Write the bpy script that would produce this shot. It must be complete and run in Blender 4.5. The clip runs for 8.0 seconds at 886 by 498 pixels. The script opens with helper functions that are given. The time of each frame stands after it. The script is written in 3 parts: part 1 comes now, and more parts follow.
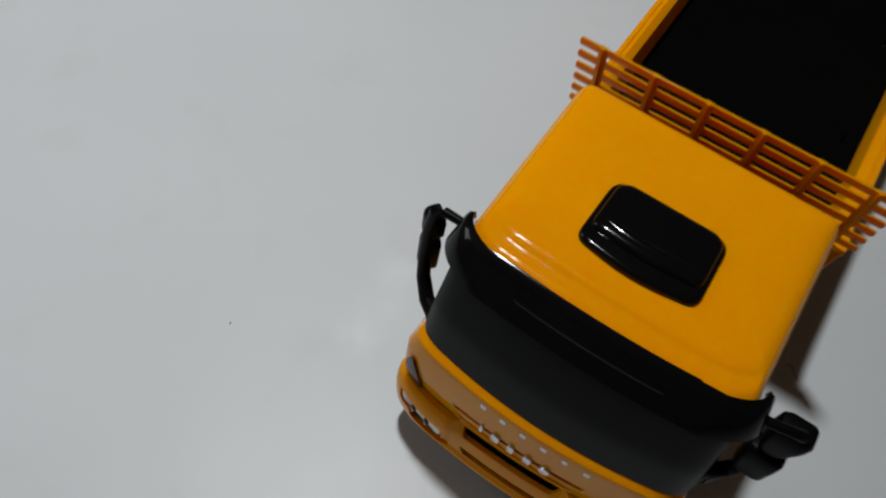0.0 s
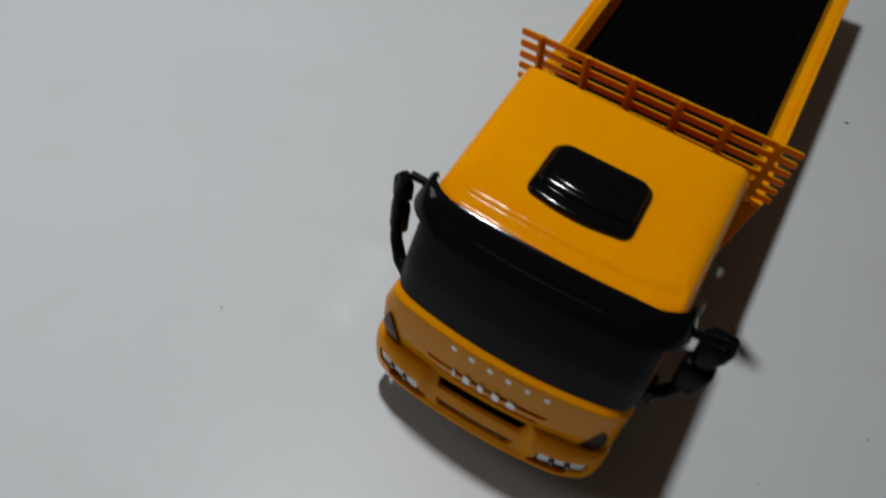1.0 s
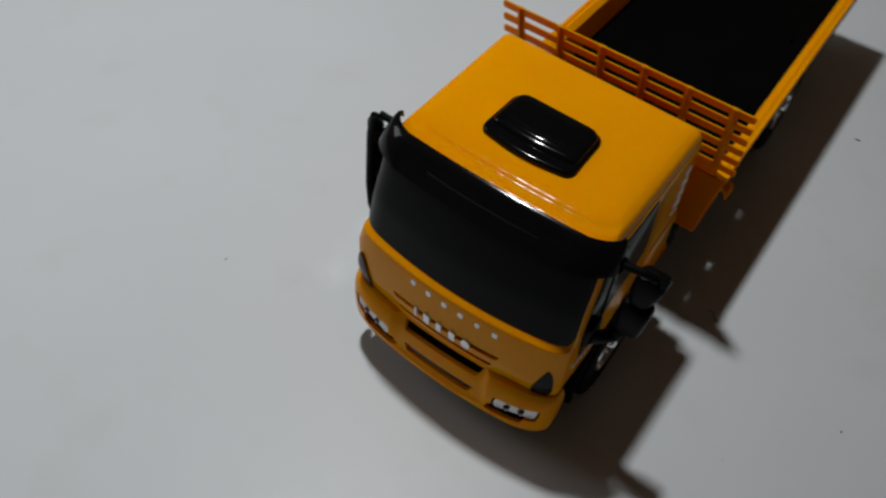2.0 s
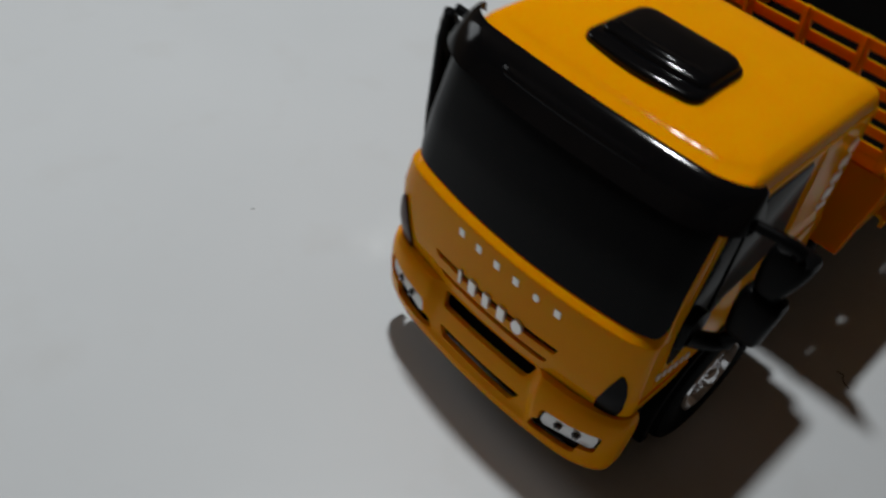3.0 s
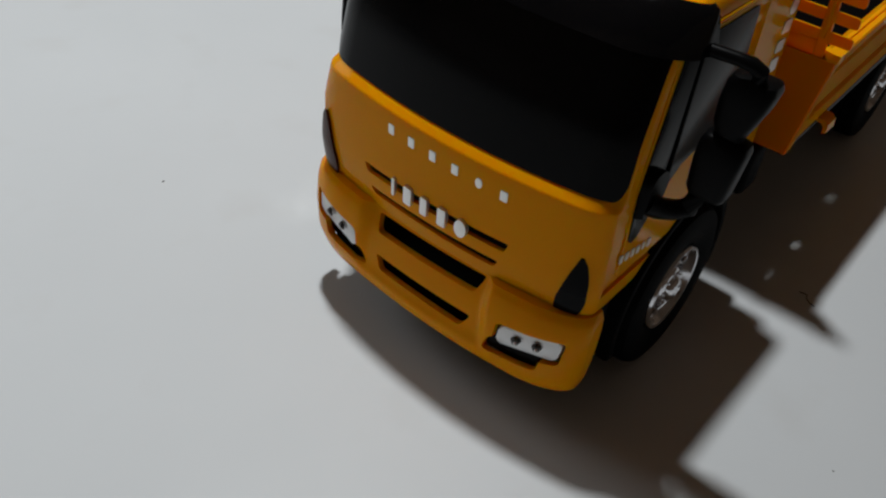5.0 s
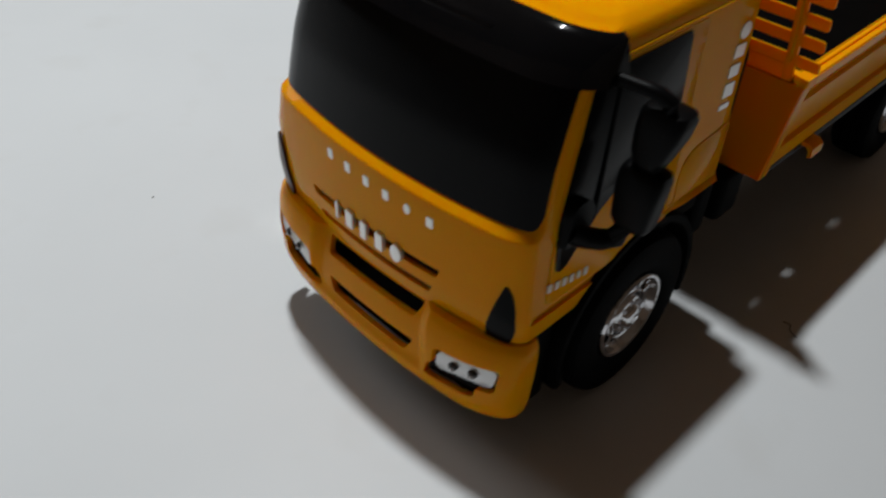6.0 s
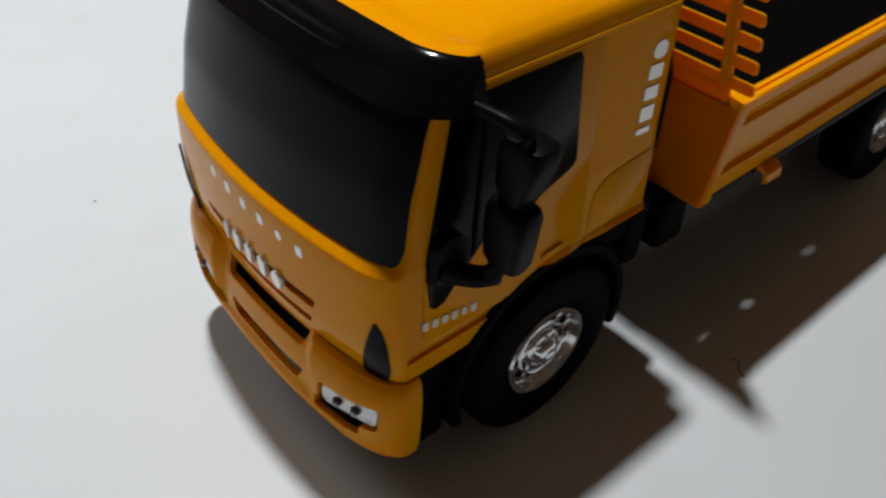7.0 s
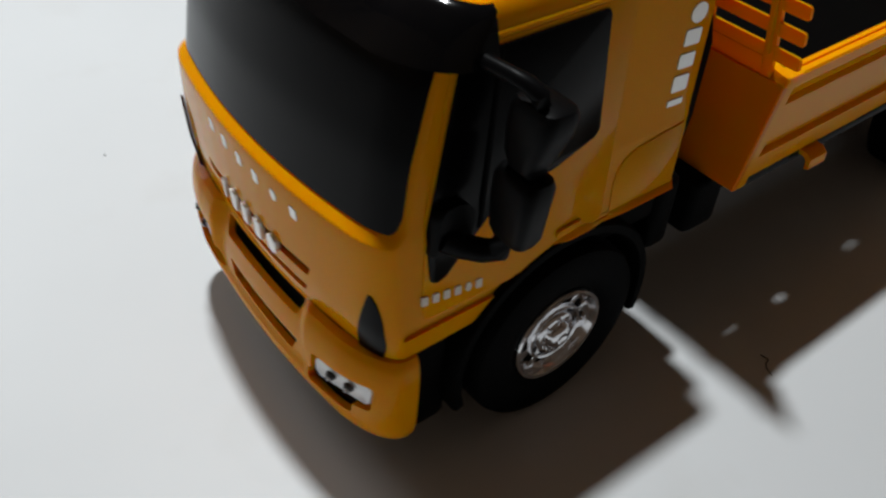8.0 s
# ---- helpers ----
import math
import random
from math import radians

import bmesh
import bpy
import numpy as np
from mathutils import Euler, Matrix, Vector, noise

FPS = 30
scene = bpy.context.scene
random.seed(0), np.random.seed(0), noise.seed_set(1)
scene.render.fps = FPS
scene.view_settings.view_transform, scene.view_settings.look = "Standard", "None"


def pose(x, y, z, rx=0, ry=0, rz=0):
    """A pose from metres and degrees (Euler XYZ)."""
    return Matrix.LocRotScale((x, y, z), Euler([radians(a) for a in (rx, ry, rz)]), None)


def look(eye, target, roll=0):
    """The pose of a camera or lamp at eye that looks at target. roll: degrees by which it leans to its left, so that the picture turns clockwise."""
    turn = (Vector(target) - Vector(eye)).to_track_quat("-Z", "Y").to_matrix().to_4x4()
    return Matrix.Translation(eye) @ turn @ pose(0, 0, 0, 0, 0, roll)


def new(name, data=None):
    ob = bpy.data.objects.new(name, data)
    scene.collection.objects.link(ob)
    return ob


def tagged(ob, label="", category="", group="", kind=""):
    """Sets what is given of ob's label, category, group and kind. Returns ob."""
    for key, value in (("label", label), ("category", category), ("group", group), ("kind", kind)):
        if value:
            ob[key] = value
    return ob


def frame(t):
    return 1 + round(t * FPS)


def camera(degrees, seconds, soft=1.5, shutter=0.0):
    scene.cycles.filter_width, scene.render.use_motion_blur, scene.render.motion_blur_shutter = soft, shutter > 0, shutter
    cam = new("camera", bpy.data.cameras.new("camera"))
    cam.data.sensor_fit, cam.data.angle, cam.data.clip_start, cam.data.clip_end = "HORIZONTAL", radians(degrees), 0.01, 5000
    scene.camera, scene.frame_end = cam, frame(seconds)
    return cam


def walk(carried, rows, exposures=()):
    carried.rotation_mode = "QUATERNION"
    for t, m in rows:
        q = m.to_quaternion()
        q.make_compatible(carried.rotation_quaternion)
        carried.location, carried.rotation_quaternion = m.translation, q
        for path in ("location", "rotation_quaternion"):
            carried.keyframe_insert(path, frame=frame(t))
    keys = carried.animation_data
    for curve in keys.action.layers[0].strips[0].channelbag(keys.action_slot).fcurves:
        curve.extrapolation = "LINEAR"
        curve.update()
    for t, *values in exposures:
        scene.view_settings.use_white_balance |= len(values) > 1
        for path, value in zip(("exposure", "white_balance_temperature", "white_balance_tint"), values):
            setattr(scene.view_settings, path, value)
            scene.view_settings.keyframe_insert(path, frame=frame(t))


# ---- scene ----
cam = camera(54.6, 8.0, soft=2.2, shutter=0.6)
ROWS = [
    (0, 0.0073, -0.1631, 0.4973, 24.52, -58.17, 10.16),
    (0.5, 0.0113, -0.1997, 0.5277, 21.37, -55.88, 10.35),
    (1, 0.0407, -0.2228, 0.5238, 21.64, -54.89, 9.74),
    (1.2, 0.0614, -0.2360, 0.5300, 22.66, -54.55, 9.02),
    (2.3, 0.1493, -0.2533, 0.4974, 37.37, -49.74, 4.92),
    (2.5, 0.1352, -0.2536, 0.4802, 41.10, -49.34, 5.52),
    (2.8, 0.1396, -0.2269, 0.4186, 41.08, -47.18, 9.62),
    (3, 0.1434, -0.2184, 0.3780, 40.90, -45.40, 8.42),
    (3.3, 0.1311, -0.2126, 0.3547, 34.96, -42.10, 9.20),
    (3.5, 0.1281, -0.2224, 0.3501, 33.14, -41.39, 10.17),
    (3.8, 0.1357, -0.2497, 0.3411, 33.06, -41.24, 10.86),
    (4, 0.1372, -0.2686, 0.3317, 32.18, -39.02, 10.64),
    (4.5, 0.1528, -0.2463, 0.3026, 33.64, -39.59, 9.06),
    (5.8, 0.1903, -0.2053, 0.2963, 40.33, -38.48, 3.88),
    (6, 0.2022, -0.1905, 0.3064, 42.47, -39.21, 3.87),
    (6.3, 0.2145, -0.1705, 0.3105, 43.73, -39.42, 3.31),
    (6.5, 0.2242, -0.1566, 0.3108, 44.78, -40.51, 3.60),
    (7, 0.2276, -0.1242, 0.3065, 47.49, -40.08, 2.58),
    (7.2, 0.2228, -0.1240, 0.3027, 49.42, -40.75, 1.58),
    (7.5, 0.2212, -0.1248, 0.2962, 48.80, -41.30, 2.71),
    (7.7, 0.2245, -0.1216, 0.3010, 49.99, -41.43, 1.73),
    (8, 0.2226, -0.1063, 0.2902, 50.43, -41.61, 3.67),
]
EXPOSURES = [(0.0, 0.02), (1.2, -0.03), (2.4, -0.04), (3.0, 0.02), (3.5, 0.22), (4.5, 0.28), (6.0, 0.43), (7.0, 0.71), (8.0, 0.76)]
walk(cam, [(t, pose(x, y, z, 0, 0, yaw) @ pose(0, 0, 0, 90 + pitch, 0, 0) @ pose(0, 0, 0, 0, 0, roll))
           for t, x, y, z, yaw, pitch, roll in ROWS], EXPOSURES)

# ---- light ----
world = bpy.data.worlds.new("room_air")
scene.world = world
world.use_nodes = True
world.node_tree.nodes["Background"].inputs["Color"].default_value = (0.9, 0.75, 0.6, 1)
world.node_tree.nodes["Background"].inputs["Strength"].default_value = 0.004

LAMP = (-0.27, 0.125, 1.4)
lamp_data = bpy.data.lights.new("ceiling_lamp", "AREA")
lamp_data.shape, lamp_data.size, lamp_data.energy, lamp_data.color = "DISK", 0.095, 13.8, (0.955, 0.99, 1.0)
lamp = new("ceiling_lamp", lamp_data)
lamp.matrix_world = look(LAMP, (LAMP[0] - 0.75, LAMP[1] + 0.1, 0))
# daylight from the window in the west wall
WINDOW = (-1.2, 0.0, 1.1, 2.3)
sky_data = bpy.data.lights.new("window_daylight", "AREA")
sky_data.shape, sky_data.size, sky_data.size_y, sky_data.energy, sky_data.color = "RECTANGLE", 1.2, 1.2, 15.0, (0.93, 0.98, 1.02)
sky = new("window_daylight", sky_data)
sky.matrix_world = look((-3.16, -0.6, 1.7), (0, -0.6, 1.5))


# ---- materials ----
def material(name, colour, rough, metal=0.0, vary=0.0, scale=40.0, bump=0.0, bump_scale=300.0, coat=0.0, spec=0.5, rough_vary=0.0, stains=None):
    """A surface with blotches at one scale and a fine grain at another."""
    m = bpy.data.materials.new(name)
    m.use_nodes = True
    nodes, links = m.node_tree.nodes, m.node_tree.links
    b = nodes["Principled BSDF"]
    b.inputs["Base Color"].default_value = (*colour, 1)
    b.inputs["Roughness"].default_value = rough
    b.inputs["Metallic"].default_value = metal
    b.inputs["Coat Weight"].default_value = coat
    b.inputs["Coat Roughness"].default_value = 0.06
    b.inputs["Specular IOR Level"].default_value = spec
    place = nodes.new("ShaderNodeTexCoord").outputs["Object"]

    def noise_of(size, detail=4.0):
        n = nodes.new("ShaderNodeTexNoise")
        n.inputs["Scale"].default_value, n.inputs["Detail"].default_value = size, detail
        links.new(place, n.inputs["Vector"])
        return n.outputs["Fac"]

    if vary:
        mix = nodes.new("ShaderNodeMix")
        mix.data_type = "RGBA"
        mix.inputs["A"].default_value = (*[c * (1 - vary) for c in colour], 1)
        mix.inputs["B"].default_value = (*[min(1, c * (1 + vary)) for c in colour], 1)
        links.new(noise_of(scale), mix.inputs["Factor"])
        result = mix.outputs["Result"]
        if stains:
            tint, size, amount = stains
            ramp = nodes.new("ShaderNodeMapRange")
            ramp.inputs["From Min"].default_value, ramp.inputs["From Max"].default_value = 0.56, 0.78
            ramp.inputs["To Max"].default_value = amount
            links.new(noise_of(size, 6.0), ramp.inputs["Value"])
            over = nodes.new("ShaderNodeMix")
            over.data_type = "RGBA"
            over.inputs["B"].default_value = (*tint, 1)
            links.new(ramp.outputs["Result"], over.inputs["Factor"])
            links.new(result, over.inputs["A"])
            result = over.outputs["Result"]
        links.new(result, b.inputs["Base Color"])
    if rough_vary:
        r = nodes.new("ShaderNodeMapRange")
        r.inputs["To Min"].default_value, r.inputs["To Max"].default_value = rough - rough_vary, rough + rough_vary
        links.new(noise_of(scale * 2.3), r.inputs["Value"])
        links.new(r.outputs["Result"], b.inputs["Roughness"])
    if bump:
        bp = nodes.new("ShaderNodeBump")
        bp.inputs["Strength"].default_value, bp.inputs["Distance"].default_value = 1.0, bump
        links.new(noise_of(bump_scale, 3.0), bp.inputs["Height"])
        links.new(bp.outputs["Normal"], b.inputs["Normal"])
    return m


def orange_plastic(name, colour, depth):
    """Moulded plastic that lets a little light through, redder than it throws back, with faint sink marks."""
    m = material(name, colour, 0.11, vary=0.06, scale=25, bump=0.00011, bump_scale=85, spec=0.045, rough_vary=0.04)
    nodes, links = m.node_tree.nodes, m.node_tree.links
    skin = nodes["Principled BSDF"]
    skin.inputs["Subsurface Weight"].default_value = 0.7
    skin.inputs["Subsurface Radius"].default_value = (1.0, 0.12, 0.015)
    skin.inputs["Subsurface Scale"].default_value = depth
    wave = nodes.new("ShaderNodeTexWave")
    wave.bands_direction = "X"
    for socket, value in (("Scale", 27.0), ("Distortion", 2.5), ("Detail", 1.0), ("Detail Scale", 0.6)):
        wave.inputs[socket].default_value = value
    links.new([n for n in nodes if n.bl_idname == "ShaderNodeTexCoord"][0].outputs["Object"], wave.inputs["Vector"])
    sink = nodes.new("ShaderNodeBump")
    sink.inputs["Strength"].default_value, sink.inputs["Distance"].default_value = 1.0, 0.00006
    links.new(wave.outputs["Fac"], sink.inputs["Height"])
    links.new(skin.inputs["Normal"].links[0].from_socket, sink.inputs["Normal"])
    links.new(sink.outputs["Normal"], skin.inputs["Normal"])
    return m


ORANGE = orange_plastic("orange_plastic", (0.81, 0.300, 0.0004), 0.0032)
# same orange, base colours reddened to stand in for shade and light passing through
SHADED = orange_plastic("thin_shaded_orange_plastic", (0.80, 0.245, 0.0004), 0.010)
SHADED_RED = orange_plastic("shade_reddened_orange_plastic", (0.74, 0.175, 0.0004), 0.008)
BLACK = material("gloss_black_plastic", (0.003, 0.003, 0.0035), 0.10, vary=0.3, scale=60, bump=0.00002, bump_scale=150, rough_vary=0.02, spec=0.22)
GLASS = material("black_window_plastic", (0.002, 0.002, 0.0022), 0.10, vary=0.3, scale=30, bump=0.00001, bump_scale=90, spec=0.10)
SIDEGLASS = material("dark_side_window_plastic", (0.002, 0.002, 0.0022), 0.22, vary=0.3, scale=30, bump=0.00001, bump_scale=90, spec=0.06)
SATIN = material("satin_black_plastic", (0.003, 0.003, 0.0033), 0.38, vary=0.3, scale=80, bump=0.00004, bump_scale=300, spec=0.06)
MATT = material("matt_black_plastic", (0.0022, 0.0021, 0.0021), 0.6, vary=0.3, scale=80, bump=0.00005, bump_scale=500, spec=0.03)
BEDBLACK = material("black_bed_plastic", (0.0016, 0.0016, 0.0016), 0.7, vary=0.3, scale=50, bump=0.00005, bump_scale=300, spec=0.02)
RUBBER = material("tyre_rubber", (0.0035, 0.0035, 0.0037), 0.65, vary=0.3, scale=120, bump=0.0001, bump_scale=700, spec=0.03)
CHROME = material("chrome_plating", (0.80, 0.80, 0.82), 0.16, metal=1.0, vary=0.06, scale=90, bump=0.0003, bump_scale=170)
LAMPWHITE = material("silver_lamp_print", (0.80, 0.81, 0.82), 0.30, metal=0.25, vary=0.08, scale=300, bump=0.00002)
PRINT = material("worn_pale_print", (0.70, 0.61, 0.54), 0.4, metal=0.2, vary=0.2, scale=500)
LETTER = material("silver_print", (0.78, 0.77, 0.75), 0.28, metal=0.75, vary=0.06, scale=300)
SMOKE = material("dark_grey_lens", (0.0025, 0.0025, 0.0028), 0.22, vary=0.2, scale=200, spec=0.04)
LENS = material("grey_lens", (0.045, 0.045, 0.048), 0.3, vary=0.2, scale=200, spec=0.3)
AMBER = material("dark_amber_lens", (0.05, 0.010, 0.002), 0.22, vary=0.2, scale=200, spec=0.05)
FLOOR = material("white_floor", (0.65, 0.67, 0.685), 0.42, vary=0.04, scale=7, bump=0.00012, bump_scale=60, spec=0.35,
                 rough_vary=0.06, stains=((0.55, 0.54, 0.52), 16, 0.3))
# three pale soft-edged patches beside the truck, broken up by noise
nodes, links = FLOOR.node_tree.nodes, FLOOR.node_tree.links
place = [n for n in nodes if n.bl_idname == "ShaderNodeTexCoord"][0].outputs["Object"]
colour = nodes["Principled BSDF"].inputs["Base Color"].links[0].from_socket
ragged = nodes.new("ShaderNodeTexNoise")
ragged.inputs["Scale"].default_value, ragged.inputs["Detail"].default_value = 70.0, 4.0
links.new(place, ragged.inputs["Vector"])
for x, y, reach, amount in ((-0.1345, 0.0840, 0.020, 0.50), (-0.1290, 0.0335, 0.022, 0.50), (-0.1300, 0.0590, 0.026, 0.30)):
    far = nodes.new("ShaderNodeVectorMath")
    far.operation = "DISTANCE"
    far.inputs[1].default_value = (x, y, 0)
    links.new(place, far.inputs[0])
    near = nodes.new("ShaderNodeMapRange")
    near.interpolation_type = "SMOOTHSTEP"
    near.inputs["From Min"].default_value, near.inputs["From Max"].default_value = 0.0, reach
    near.inputs["To Min"].default_value, near.inputs["To Max"].default_value = amount * 2, 0.0
    links.new(far.outputs["Value"], near.inputs["Value"])
    patchy = nodes.new("ShaderNodeMath")
    patchy.operation, patchy.use_clamp = "MULTIPLY", True
    links.new(near.outputs["Result"], patchy.inputs[0])
    links.new(ragged.outputs["Fac"], patchy.inputs[1])
    pale = nodes.new("ShaderNodeMix")
    pale.data_type = "RGBA"
    pale.inputs["B"].default_value = (0.76, 0.78, 0.79, 1)
    links.new(patchy.outputs["Value"], pale.inputs["Factor"])
    links.new(colour, pale.inputs["A"])
    colour = pale.outputs["Result"]
links.new(colour, nodes["Principled BSDF"].inputs["Base Color"])
CRUMB = material("dark_crumb", (0.05, 0.045, 0.04), 0.8, vary=0.3, scale=900)
WALL = material("warm_wall_paint", (0.50, 0.375, 0.275), 0.8, vary=0.05, scale=3, bump=0.0005, bump_scale=60)
# unseen ceiling, toned darker than the walls to hold back its bounce light
CEILING = material("brown_ceiling", (0.27, 0.20, 0.145), 0.8, vary=0.05, scale=3, bump=0.0005, bump_scale=60)


# ---- making meshes ----
def mesh_of(name, bm, smooth=40):
    me = bpy.data.meshes.new(name)
    bmesh.ops.recalc_face_normals(bm, faces=bm.faces)
    if smooth:
        for f in bm.faces:
            f.smooth = True
        for e in bm.edges:
            if len(e.link_faces) != 2 or e.calc_face_angle(0) > radians(smooth):
                e.smooth = False
    bm.to_mesh(me)
    bm.free()
    return me


def part(name, bm, mat, parent, label="", smooth=40):
    ob = new(name, mesh_of(name, bm, smooth))
    ob.data.materials.append(mat)
    ob.parent = parent
    return tagged(ob, label) if label else ob


def box(x0, x1, y0, y1, z0, z1, bevel=0.0, segments=2, bm=None):
    bm = bm or bmesh.new()
    m = Matrix.LocRotScale(((x0 + x1) / 2, (y0 + y1) / 2, (z0 + z1) / 2), None, (x1 - x0, y1 - y0, z1 - z0))
    made = bmesh.ops.create_cube(bm, size=1, matrix=m)["verts"]
    if bevel:
        edges = {e for v in made for e in v.link_edges}
        bmesh.ops.bevel(bm, geom=list(edges), offset=bevel, segments=segments, profile=0.5, affect="EDGES")
    return bm


def plate(points, place, depth, bevel=0.0, bm=None, segments=2):
    """A flat slab: a polygon of (a, b), laid by place(a, b, d), d from 0 to depth."""
    bm = bm or bmesh.new()
    low = [bm.verts.new(place(a, b, 0)) for a, b in points]
    top = [bm.verts.new(place(a, b, depth)) for a, b in points]
    n = len(points)
    bm.faces.new(low[::-1])
    cap = bm.faces.new(top)
    for i in range(n):
        bm.faces.new((low[i], low[(i + 1) % n], top[(i + 1) % n], top[i]))
    if bevel:
        bmesh.ops.bevel(bm, geom=list(cap.edges), offset=bevel, segments=segments, profile=0.5, affect="EDGES")
    return bm


def rounded(points, r, n=4):
    """A polygon with its corners rounded by r (or a list of radii)."""
    out = []
    for i, p in enumerate(points):
        p, a, b = Vector(p), Vector(points[i - 1]), Vector(points[(i + 1) % len(points)])
        rr = r[i] if isinstance(r, (list, tuple)) else r
        da, db = (a - p), (b - p)
        k = min(rr, da.length * 0.48, db.length * 0.48)
        s, e = p + da.normalized() * k, p + db.normalized() * k
        for j in range(n + 1):
            t = j / n
            out.append(tuple((1 - t) ** 2 * s + 2 * t * (1 - t) * p + t * t * e))
    return out


def loft(rings, closed=False, cap0=False, cap1=False):
    """A skin over rings of equally many points."""
    bm = bmesh.new()
    rows = [[bm.verts.new(p) for p in ring] for ring in rings]
    n = len(rows[0])
    for a, b in zip(rows, rows[1:]):
        for i in range(n if closed else n - 1):
            j = (i + 1) % n
            bm.faces.new((a[i], a[j], b[j], b[i]))
    if cap0:
        bm.faces.new(rows[0][::-1])
    if cap1:
        bm.faces.new(rows[-1])
    bmesh.ops.remove_doubles(bm, verts=bm.verts, dist=1e-6)
    return bm


def lathe(profile, centre, steps=40, side=1):
    """A body turned about a line along x: profile of (reach, radius), outwards."""
    cx, cy, cz = centre
    return loft([[(cx + side * a, cy + r * math.cos(2 * math.pi * i / steps), cz + r * math.sin(2 * math.pi * i / steps))
                  for i in range(steps)] for a, r in profile], closed=True, cap0=True, cap1=True)


def tube(path, radius, steps=8):
    """A round rod along a path; radius may be a list."""
    rings = []
    for i, p in enumerate(path):
        p = Vector(p)
        ahead = (Vector(path[min(i + 1, len(path) - 1)]) - Vector(path[max(i - 1, 0)])).normalized()
        u = ahead.orthogonal().normalized() if abs(ahead.z) > 0.9 else ahead.cross(Vector((0, 0, 1))).normalized()
        v = ahead.cross(u)
        r = radius[i] if isinstance(radius, (list, tuple)) else radius
        rings.append([p + r * (math.cos(2 * math.pi * k / steps) * u + math.sin(2 * math.pi * k / steps) * v) for k in range(steps)])
    return loft(rings, closed=True, cap0=True, cap1=True)


def cut(ob, cutters):
    """Cuts the cutters' shapes out of ob for good."""
    bm = bmesh.new()
    for c in cutters:
        me = bpy.data.meshes.new("cut")
        bmesh.ops.recalc_face_normals(c, faces=c.faces)
        c.to_mesh(me)
        c.free()
        bm.from_mesh(me)
        bpy.data.meshes.remove(me)
    tool = new("cut", mesh_of("cut", bm, 0))
    mod = ob.modifiers.new("cut", "BOOLEAN")
    mod.operation, mod.solver, mod.object, mod.use_self = "DIFFERENCE", "EXACT", tool, True
    done = bpy.data.meshes.new_from_object(ob.evaluated_get(bpy.context.evaluated_depsgraph_get()))
    ob.modifiers.clear()
    old, tool_mesh = ob.data, tool.data
    ob.data = done
    bpy.data.objects.remove(tool)
    bpy.data.meshes.remove(tool_mesh)
    bpy.data.meshes.remove(old)
    bm = bmesh.new()
    bm.from_mesh(done)
    for e in bm.edges:
        e.smooth = not (len(e.link_faces) != 2 or e.calc_face_angle(0) > radians(40))
    bm.to_mesh(done)
    bm.free()
    return ob


def lerp(table, z):
    """Values between the rows of a table (z, ...)."""
    for a, b in zip(table, table[1:]):
        if z <= b[0]:
            t = max(0, (z - a[0]) / (b[0] - a[0]))
            return [u + t * (v - u) for u, v in zip(a[1:], b[1:])]
    return list(table[-1][1:])


# ---- the room ----
def sheet(name, corners, thick, mat, label):
    bm = bmesh.new()
    low = [bm.verts.new(c) for c in corners]
    bm.faces.new(low)
    got = bmesh.ops.extrude_face_region(bm, geom=list(bm.faces))["geom"]
    bmesh.ops.translate(bm, verts=[g for g in got if isinstance(g, bmesh.types.BMVert)], vec=thick)
    ob = new(name, mesh_of(name, bm, 0))
    ob.data.materials.append(mat)
    return tagged(ob, label, name.split("_")[0], kind="structure")


R, H = 3.2, 2.6
sheet("floor", [(-R, -R, 0), (R, -R, 0), (R, R, 0), (-R, R, 0)], (0, 0, -0.05), FLOOR, "smooth white floor with faint smudges")
sheet("ceiling", [(-R, -R, H), (R, -R, H), (R, R, H), (-R, R, H)], (0, 0, 0.05), CEILING, "plain dim ceiling of the room")
sheet("wall_south", [(-R, -R, 0), (R, -R, 0), (R, -R, H), (-R, -R, H)], (0, -0.1, 0), WALL, "plain warm-toned wall of the room")
sheet("wall_north", [(-R, R, 0), (R, R, 0), (R, R, H), (-R, R, H)], (0, 0.1, 0), WALL, "plain warm-toned wall of the room")
y0, y1, z0, z1 = WINDOW
bm = bmesh.new()
for a, b, c, d in ((-R, y0, 0, H), (y1, R, 0, H), (y0, y1, 0, z0), (y0, y1, z1, H)):
    box(-R - 0.1, -R, a, b, c, d, bm=bm)
west = new("wall_west", mesh_of("wall_west", bm, 0))
west.data.materials.append(WALL)
tagged(west, "plain warm-toned wall with a window opening", "wall", kind="structure")
bm = bmesh.new()
for a, b, c, d in ((y0, y0 + 0.05, z0, z1), (y1 - 0.05, y1, z0, z1), (y0 + 0.05, y1 - 0.05, z0, z0 + 0.05), (y0 + 0.05, y1 - 0.05, z1 - 0.05, z1)):
    box(-R - 0.08, -R - 0.03, a, b, c, d, 0.004, bm=bm)
frame_ob = new("window_1", mesh_of("window_1", bm, 0))
frame_ob.data.materials.append(LAMPWHITE)
tagged(frame_ob, "pale window frame in the wall", "window", kind="structure")
sheet("wall_east", [(R, -R, 0), (R, R, 0), (R, R, H), (R, -R, H)], (0.1, 0, 0), WALL, "plain warm-toned wall of the room")

# ---- the toy truck: x across, y to its rear, z up ----
truck = tagged(new("toy_truck"), "orange plastic toy truck with black windows on the white floor", "toy truck")

BACK = 0.134
